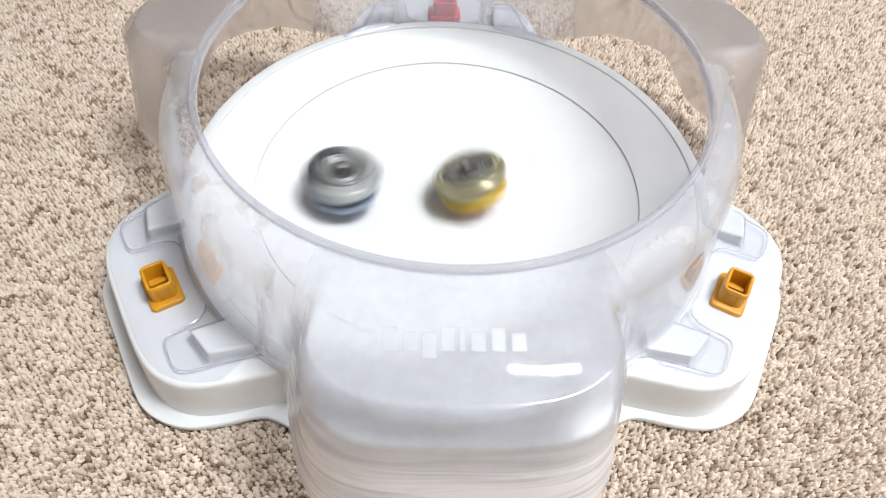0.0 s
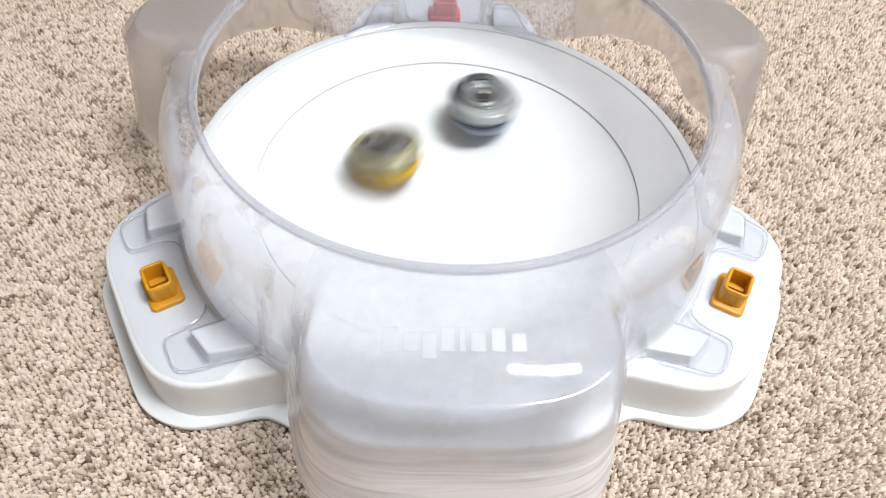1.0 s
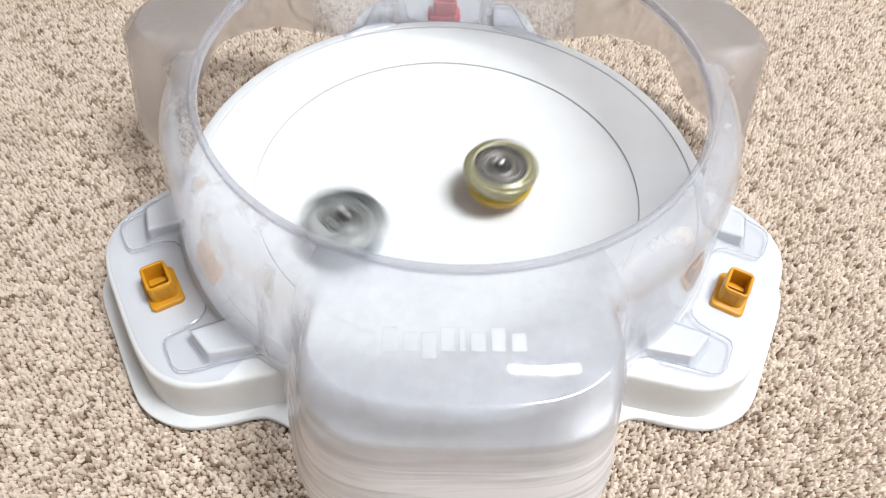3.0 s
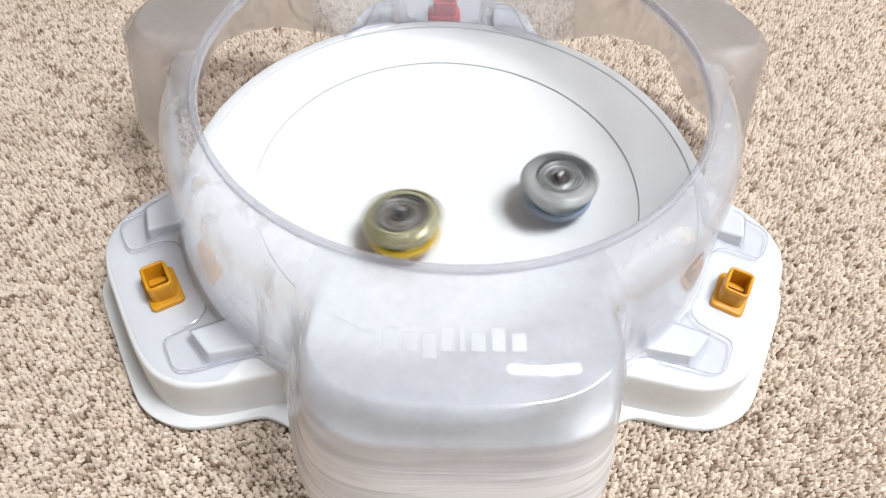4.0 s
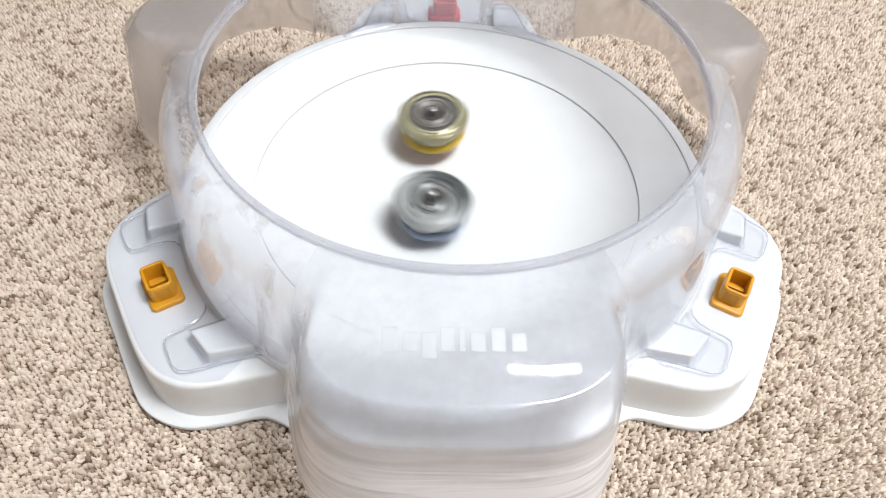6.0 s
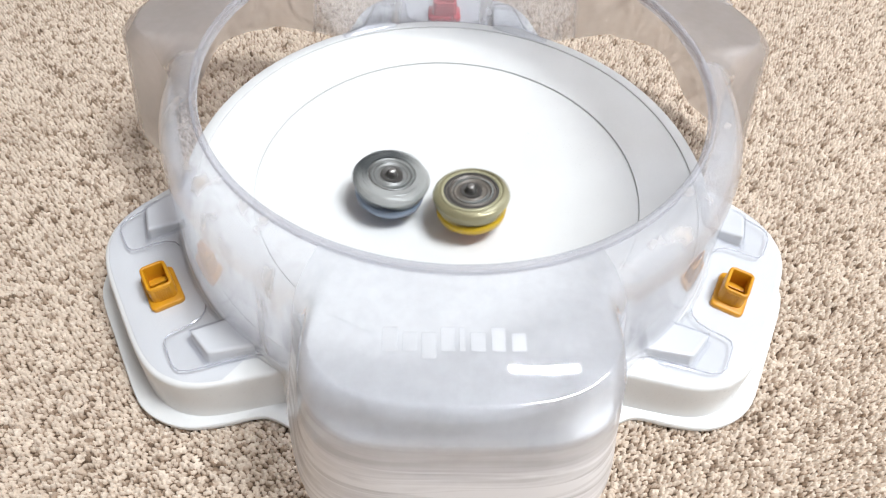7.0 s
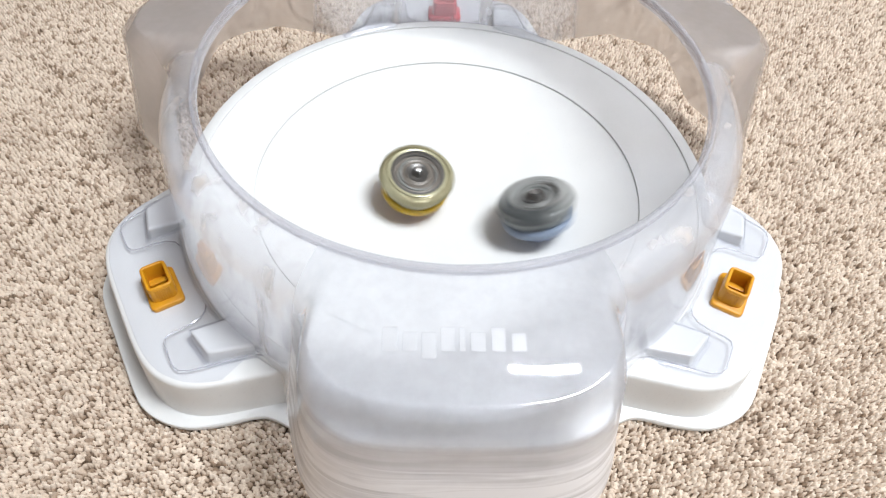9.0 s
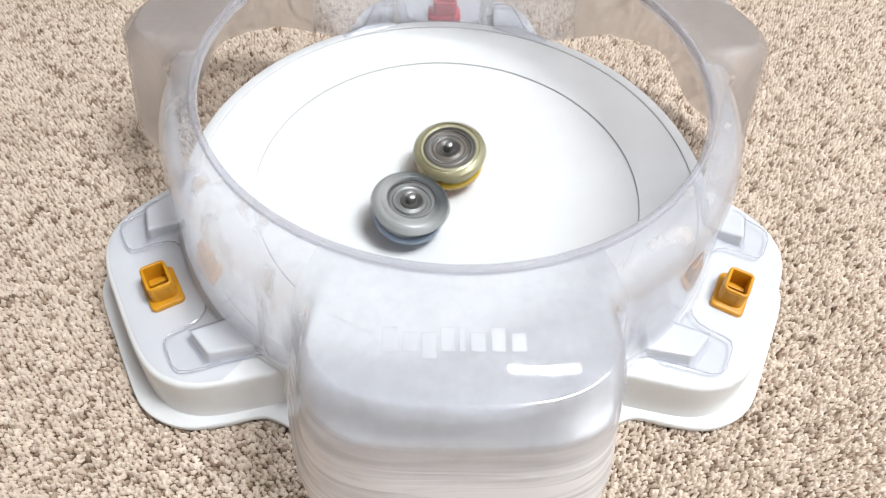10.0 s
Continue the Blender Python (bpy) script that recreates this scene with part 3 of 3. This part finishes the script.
clip("locking_clip", 330, ORANGE, "orange plastic hollow locking clip on the white tab")
clip("locking_clip", 90, RED, "red plastic hollow locking clip on the white tab", -0.0030)


# ---- the spinning tops ----
def top_thing(name, label, ring, line, disc, driver, lobes, depth, wide, blades, core, groove, inner=0.0200):
    ob = tagged(new(name), label, "spinning top", group="spinning tops")

    def turned(pname, profile, material, plabel="", n_lobes=0, d=0.0, twist=0.0, n=96, loop=False):
        v, f = lathe([(r * wide, z * 1.12, w) for r, z, w in profile], n, n_lobes, d, twist, True, loop)
        return mesh_object(pname, v, f, material, ob, plabel)

    turned("driver_tip", [(0.0006, 0, 0), (0.0028, 0.0007, 0), (0.0060, 0.0026, 0), (0.0128, 0.0048, 0), (0.0180, 0.0076, 0), (0.0200, 0.0105, 0)], driver)
    turned("weight_disc", [(0.0120, 0.0092, 0), (0.0205, 0.0096, 1), (0.0226, 0.0112, 1), (0.0232, 0.0142, 1), (0.0222, 0.0156, 1)], disc, "", lobes * 2, 0.05)
    turned("attack_ring", [(0.0150, 0.0150, 0), (0.0205, 0.0150, 1), (0.0222, 0.0168, 1), (0.0239, 0.0200, 1), (0.0250, 0.0236, 1), (0.0246, 0.0254, 1), (0.0236, 0.0262, 1), (0.0215, 0.0266, 0.6), (0.0190, 0.0264, 0), (0.0180, 0.0250, 0)], ring, "", lobes, depth, loop=True)
    turned("ring_inlay", [(0.0196, 0.0262, 0), (0.0196, 0.0270, 0), (0.0188, 0.0273, 0), (0.0176, 0.0270, 0), (0.0172, 0.0250, 0), (0.0190, 0.0250, 0)], line, loop=True)
    turned("core_disc", [(0.0174, 0.0240, 0), (0.0172, 0.0262, 0), (0.0150, 0.0266, 0), (0.0140, 0.0260, 0), (0.0130, 0.0264, 0), (0.0118, 0.0257, 0), (0.0108, 0.0263, 0), (0.0095, 0.0258, 0), (0.0075, 0.0266, 0), (0.0060, 0.0262, 0)], core)
    turned("core_groove", [(0.0176, 0.0256, 0), (0.0176, 0.0269, 0), (0.0160, 0.0270, 0), (0.0160, 0.0256, 0)], groove, "ring round the core", loop=True)
    turned("knob_collar", [(0.0080, 0.0262, 1), (0.0076, 0.0272, 1), (0.0058, 0.0270, 0), (0.0040, 0.0262, 0)], DARK_METAL, "", 3, 0.12, loop=True)
    knob = turned("core_knob", [(0.0040, 0.0255, 0), (0.0038, 0.0280, 1), (0.0033, 0.0292, 1), (0.0026, 0.0298, 0), (0.0016, 0.0299, 0)], DARK_METAL, "dark metal centre knob", 3, 0.22)
    chip = turned("chip", [(0.0021, 0.0296, 0), (0.0020, 0.0303, 0), (0.0012, 0.0306, 0)], STEEL, "bright steel centre chip", n=32)
    chip.parent = knob
    # raised arcs on the core, of unlike lengths
    for a0, a1, r0, arc in ((10, 120, 0.0128, PALE_RING), (150, 215, 0.0112, GREY_RING), (200, 330, 0.0138, DARK_METAL), (300, 400, 0.0104, PALE_RING)):
        rows = []
        for i in range(17):
            a = radians(a0 + (a1 - a0) * i / 16)
            rows.append([(r * wide * math.cos(a), r * wide * math.sin(a), z * 1.12) for r, z in
                         ((r0, 0.0258), (r0 + 0.0002, 0.0270), (r0 + 0.0013, 0.0270), (r0 + 0.0016, 0.0258))])
        v, f = sheet(rows, True, True, True)
        mesh_object("core_arc", v, f, arc, ob)
    # raised blades on the ring, pale and dark by turns
    for k, (a0, a1, blade) in enumerate(blades):
        rows = []
        for i in range(17):
            a = radians(a0 + (a1 - a0) * i / 16)
            e = math.sin(math.pi * i / 16) ** 0.35
            rows.append([(r * wide * math.cos(a), r * wide * math.sin(a), z * 1.12) for r, z in
                         ((inner, 0.0262), (inner + 0.0005, 0.0264 + 0.0013 * e), (0.0205, 0.0264 + 0.0012 * e), (0.0226, 0.0259 + 0.0010 * e), (0.0238 + 0.0012 * e, 0.0240), (0.0238, 0.0220), (0.0210, 0.0230))])
        v, f = sheet(rows, True, True, True)
        mesh_object("ring_blade", v, f, blade, ob)
    return ob


grey_top = top_thing("spinning_top", "grey translucent spinning top with pale blue underside, spinning", PALE_RING, GREY_RING, BLUE, NAVY, 3, 0.15, 0.985, [(238, 340, MILKY), (346, 452, MILKY), (96, 164, BLACK), (168, 228, BLACK)], GREY_CORE, GREY_RING, 0.0150)
gold_top = top_thing("spinning_top", "olive gold spinning top with yellow disc underside, spinning", GOLD_RING, GOLD_LINE, YELLOW, BURNT, 4, 0.07, 0.985, [(0, 60, GOLD_LINE), (90, 150, GOLD_RING), (180, 240, GOLD_LINE), (270, 330, GOLD_RING)], BROWN_CORE, DARK_METAL)


def top_rows(keys, spin):
    """A pose for each thirtieth of a second: the tip rides on the dish, the axis leans, the body spins."""
    k = np.array(keys)
    out = []
    for f in range(301):
        t = f / 30
        i = int(np.clip(np.searchsorted(k[:, 0], t, "right") - 1, 0, len(k) - 2))
        a, b, c, d = k[max(i - 1, 0)], k[i], k[i + 1], k[min(i + 2, len(k) - 1)]
        h = c[0] - b[0]
        s = (t - b[0]) / h
        mb = (c - a) / (c[0] - a[0]) * h
        mc = (d - b) / (d[0] - b[0]) * h
        q = (2 * s ** 3 - 3 * s ** 2 + 1) * b + (s ** 3 - 2 * s ** 2 + s) * mb + (3 * s ** 2 - 2 * s ** 3) * c + (s ** 3 - s ** 2) * mc
        x, y, lx, ly = (float(v) for v in q[1:])
        axis = Vector((math.tan(radians(lx)), -math.tan(radians(ly)), 1)).normalized()
        turn = Vector((0, 0, 1)).rotation_difference(axis).to_matrix().to_4x4()
        z = float(bowl_z(math.hypot(x, y))) + 0.0004
        out.append((t, Matrix.Translation((x, y, z)) @ turn @ pose(0, 0, 0, 0, 0, spin(t) % 360)))
    return out


def spin_through(facing, rate):
    """Degrees of spin by time: about rate each second, through the given facings (seconds, degrees)."""
    ts, total = [facing[0][0]], [facing[0][1]]
    for t, a in facing[1:]:
        want = total[-1] + rate * (t - ts[-1])
        total.append(want + (a - want + 180) % 360 - 180)
        ts.append(t)
    return lambda t: float(np.interp(t, ts, total))


def motions():
    grey_rows = [
        (0, -0.0676, -0.0092, 2.1, -0.9), (0.1, -0.0905, -0.0217, 3.9, -1.2), (0.2, -0.0910, -0.0485, 5.0, -2.1), (0.3, -0.0700, -0.0619, 3.4, -3.5),
        (0.4, -0.0345, -0.0541, 1.1, -4.3), (0.5, -0.0098, -0.0367, 0.3, -2.8), (0.6, 0.0272, -0.0724, -1.0, -3.0), (0.7, 0.0652, -0.0596, -4.3, -2.5),
        (0.8, 0.0836, -0.0077, -6.7, -1.0), (0.9, 0.0568, 0.0454, -3.8, 2.6), (1, 0.0259, 0.0682, -0.8, 5.2), (1.1, -0.0085, 0.0506, 1.2, 3.7),
        (1.2, -0.0239, 0.0035, 2.7, 1.3), (1.3, -0.0057, -0.0422, 1.1, -1.0), (1.4, 0.0398, -0.0558, -1.4, -2.4), (1.5, 0.0839, -0.0291, -5.8, -1.6),
        (1.6, 0.0888, 0.0205, -6.6, -2.1), (1.7, 0.0501, 0.0577, -3.5, -0.1), (1.8, -0.0086, 0.0539, 0.2, 0.8), (1.9, -0.0523, 0.0169, 1.6, -0.2),
        (2, -0.0599, -0.0387, 2.0, -1.8), (2.1, -0.0324, -0.0838, 0.6, -4.1), (2.2, 0.0153, -0.0974, -1.6, -5.3), (2.3, 0.0629, -0.0695, -3.7, -5.0),
        (2.4, 0.0745, -0.0119, -4.3, -4.0), (2.5, 0.0469, 0.0383, -1.4, -1.6), (2.6, -0.0091, 0.0575, 2.2, -0.1), (2.7, -0.0603, 0.0398, 5.7, 0.4),
        (2.9, -0.0810, -0.0211, 5.3, -1.3), (3.1, -0.0341, -0.0673, 2.4, -2.8), (3.3, 0.0465, -0.0475, -1.6, -2.1), (3.45, 0.0537, 0.0228, -2.6, 0.5),
        (3.6, 0.0217, 0.0458, -2.5, 1.8), (3.7, 0.0136, 0.0189, -2.8, 1.4), (3.8, 0.0293, -0.0108, -4.0, 0.9), (3.9, 0.0547, -0.0225, -4.3, 0.1),
        (4, 0.0715, -0.0121, -4.4, -0.1), (4.1, 0.0738, -0.0009, -5.8, -0.8), (4.2, 0.0557, 0.0074, -6.7, -1.6), (4.3, 0.0325, 0.0247, -3.3, -1.3),
        (4.4, 0.0009, 0.0281, 0.2, -1.6), (4.5, -0.0261, 0.0102, 3.7, -2.4), (4.6, -0.0516, 0.0112, 4.5, -2.0), (4.7, -0.0712, 0.0046, 5.1, -1.8),
        (4.8, -0.0729, -0.0077, 5.3, -1.7), (4.9, -0.0642, -0.0127, 5.0, -1.5), (5, -0.0617, -0.0099, 4.9, -1.0), (5.1, -0.0525, -0.0052, 5.1, -0.9),
        (5.2, -0.0368, 0.0082, 5.1, -0.5), (5.3, -0.0448, 0.0426, 4.3, 2.5), (5.4, -0.0563, 0.0634, 4.7, 4.6), (5.5, -0.0662, 0.0653, 5.0, 6.1),
        (5.6, -0.0640, 0.0563, 4.4, 4.9), (5.7, -0.0463, 0.0388, 3.4, 3.4), (5.85, -0.0363, 0.0086, 1.9, 2.0), (6, -0.0101, -0.0249, -0.2, 0.5),
        (6.15, 0.0294, -0.0202, -2.8, 0.1), (6.3, 0.0495, 0.0286, -4.5, 1.0), (6.5, -0.0059, 0.0648, -0.5, 0.5), (6.65, -0.0529, 0.0442, 2.7, -1.2),
        (6.8, -0.0651, 0.0069, 4.9, -3.5), (6.9, -0.0549, -0.0055, 5.6, -2.4), (7, -0.0391, -0.0083, 6.2, -1.0), (7.1, -0.0420, 0.0020, 5.8, 0.3),
        (7.2, -0.0449, 0.0103, 5.4, 1.5), (7.3, -0.0439, 0.0157, 5.8, 0.2), (7.4, -0.0363, 0.0199, 6.0, -1.2), (7.5, -0.0248, 0.0377, 9.7, 6.2),
        (7.6, -0.0187, 0.0559, 5.5, 6.8), (7.7, -0.0122, 0.0758, 2.3, 8.8), (7.8, -0.0057, 0.0848, -0.8, 10.6), (7.9, -0.0040, 0.0800, -0.9, 10.4),
        (8, 0.0021, 0.0634, -1.1, 10.0), (8.1, 0.0133, 0.0512, -2.5, 9.1), (8.2, 0.0275, 0.0435, -3.9, 8.4), (8.3, 0.0404, 0.0325, -6.3, 6.1),
        (8.4, 0.0491, 0.0225, -7.7, 8.7), (8.5, 0.0489, 0.0105, -7.7, 8.4), (8.6, 0.0658, -0.0019, -6.4, 8.1), (8.7, 0.0765, -0.0119, -8.6, 2.8),
        (8.8, 0.0800, -0.0246, -8.4, -5.5), (8.9, 0.0707, -0.0342, -10.0, -9.9), (9, 0.0601, -0.0339, -15.6, -14.1), (9.1, 0.0411, -0.0315, -9.1, -13.7),
        (9.2, 0.0292, -0.0306, -0.9, -5.6), (9.3, 0.0129, -0.0271, 1.5, -5.5), (9.4, 0.0080, -0.0290, 2.7, -5.6), (9.5, -0.0012, -0.0262, 1.0, -5.5),
        (9.6, -0.0069, -0.0227, 0.2, -4.4), (9.7, -0.0193, -0.0217, 3.5, -3.4), (9.8, -0.0253, -0.0317, 4.8, 0.3), (9.9, -0.0288, -0.0311, 3.9, 0.3),
        (10, -0.0274, -0.0267, 7.8, 3.4),
    ]
    gold_rows = [
        (0, 0.0214, -0.0053, -18.5, -13.0), (0.1, 0.0128, 0.0267, -17.2, -12.0), (0.2, -0.0019, 0.0420, -13.8, -12.4), (0.3, -0.0194, 0.0475, -7.5, -12.2),
        (0.4, -0.0287, 0.0349, -5.3, -13.5), (0.5, -0.0325, 0.0231, -2.2, -13.9), (0.6, -0.0406, 0.0920, -5.0, -11.9), (0.7, -0.0324, 0.1136, -6.2, -11.3),
        (0.8, -0.0201, 0.1038, -10.4, -10.6), (0.9, -0.0109, 0.0672, -11.6, -10.7), (1, -0.0377, 0.0149, -8.9, -11.0), (1.1, -0.0679, -0.0353, -7.0, -12.2),
        (1.2, -0.0768, -0.0637, -5.7, -12.1), (1.3, -0.0633, -0.0802, -4.2, -15.7), (1.4, -0.0389, -0.0798, 0.1, -18.0), (1.5, -0.0099, -0.0759, 1.3, -18.9),
        (1.6, 0.0150, -0.0506, 3.6, -16.1), (1.7, 0.0276, -0.0157, 5.2, -12.0), (1.8, 0.0279, 0.0199, 8.1, -7.9), (1.9, 0.0120, 0.0393, 12.5, -3.5),
        (2, -0.0052, 0.0510, 14.9, -2.3), (2.1, -0.0256, 0.0510, 14.6, 0.6), (2.2, -0.0457, 0.0494, 14.2, 2.5), (2.3, -0.0564, 0.0435, 12.6, 4.3),
        (2.4, -0.0608, 0.0283, 12.8, 4.9), (2.5, -0.0537, 0.0129, 10.7, 5.5), (2.6, -0.0385, -0.0023, 6.2, 5.1), (2.7, -0.0179, -0.0058, 3.5, 6.0),
        (2.9, 0.0220, -0.0073, -0.8, 4.3), (3.1, 0.0400, 0.0209, -4.3, 3.5), (3.3, 0.0127, 0.0466, -6.4, 2.5), (3.5, -0.0251, 0.0390, -6.0, 0.9),
        (3.65, -0.0425, 0.0111, -6.0, -1.0), (3.8, -0.0435, -0.0181, -6.6, -3.1), (3.9, -0.0419, -0.0356, -6.6, -4.6), (4, -0.0260, -0.0440, -6.1, -6.9),
        (4.1, -0.0054, -0.0465, -3.8, -8.1), (4.2, 0.0166, -0.0429, -2.5, -7.0), (4.3, 0.0150, -0.0518, 0.5, -7.2), (4.4, 0.0053, -0.0527, 1.3, -7.3),
        (4.5, -0.0020, -0.0389, 2.0, -6.9), (4.6, 0.0055, -0.0401, 1.8, -5.9), (4.7, 0.0045, -0.0398, 2.3, -5.4), (4.8, -0.0074, -0.0337, 3.2, -4.7),
        (4.9, -0.0085, -0.0285, 2.7, -4.1), (5, 0.0059, -0.0248, 1.7, -3.5), (5.1, 0.0119, -0.0212, 1.1, -2.4), (5.2, 0.0111, -0.0155, 0.6, -1.2),
        (5.3, 0.0269, -0.0259, -0.5, 0.5), (5.4, 0.0384, -0.0252, -1.4, 2.5), (5.5, 0.0461, -0.0128, -4.6, 2.8), (5.6, 0.0432, 0.0065, -6.4, 1.4),
        (5.7, 0.0276, 0.0167, -5.9, 1.7), (5.85, 0.0126, 0.0365, -4.2, 2.5), (6, -0.0086, 0.0513, -2.2, 3.2), (6.15, -0.0359, 0.0340, -0.1, 3.1),
        (6.3, -0.0355, -0.0011, 1.1, 2.2), (6.5, -0.0130, -0.0411, -1.2, -1.8), (6.65, 0.0180, -0.0499, -3.4, -4.2), (6.8, 0.0368, -0.0432, -5.2, -6.1),
        (6.9, 0.0229, -0.0317, -4.2, -6.2), (7, 0.0154, -0.0226, -3.5, -6.4), (7.1, 0.0260, -0.0196, -1.3, -5.8), (7.2, 0.0259, -0.0193, 1.1, -5.2),
        (7.3, 0.0198, -0.0193, 0.8, -2.3), (7.4, 0.0095, -0.0183, 0.6, 0.7), (7.5, 0.0027, -0.0268, -0.1, 1.4), (7.6, -0.0024, -0.0375, -1.9, 0.1),
        (7.7, -0.0058, -0.0323, -1.8, -0.7), (7.8, -0.0050, -0.0228, -1.9, -1.4), (7.9, -0.0033, -0.0127, -0.9, -4.6), (8, 0.0006, -0.0054, -0.0, -7.8),
        (8.1, 0.0040, -0.0094, -1.1, -8.0), (8.2, 0.0008, -0.0197, -2.0, -8.3), (8.3, -0.0034, -0.0233, -0.9, -7.4), (8.4, -0.0033, -0.0207, 0.1, -6.3),
        (8.5, -0.0038, -0.0167, 1.1, -6.2), (8.6, -0.0259, -0.0079, 2.7, -5.9), (8.7, -0.0393, -0.0039, 6.1, -3.9), (8.8, -0.0377, -0.0014, 8.1, -1.8),
        (8.9, -0.0311, -0.0023, 7.9, 2.1), (9, -0.0233, -0.0003, 6.7, 7.1), (9.1, -0.0158, -0.0004, 3.5, 8.1), (9.2, -0.0199, 0.0090, 0.7, 9.4),
        (9.3, -0.0192, 0.0184, 0.6, 8.7), (9.4, -0.0254, 0.0344, 0.8, 8.2), (9.5, -0.0213, 0.0344, 0.2, 7.7), (9.6, -0.0157, 0.0304, -0.5, 7.1),
        (9.7, -0.0101, 0.0307, -1.2, 7.1), (9.8, -0.0015, 0.0332, -2.0, 7.1), (9.9, 0.0021, 0.0295, -3.1, 7.5), (10, 0.0030, 0.0232, -4.1, 7.8),
    ]
    walk(grey_top, top_rows(grey_rows, spin_through([(0, 0), (4.5, 240), (5, 200), (5.5, 200), (7, 320), (7.5, 335), (8, 0), (8.5, 210), (9, 80), (9.5, 340), (10, 235)], -2160)))
    walk(gold_top, top_rows(gold_rows, spin_through([(0, 0), (10, 120)], -2220)))


motions()
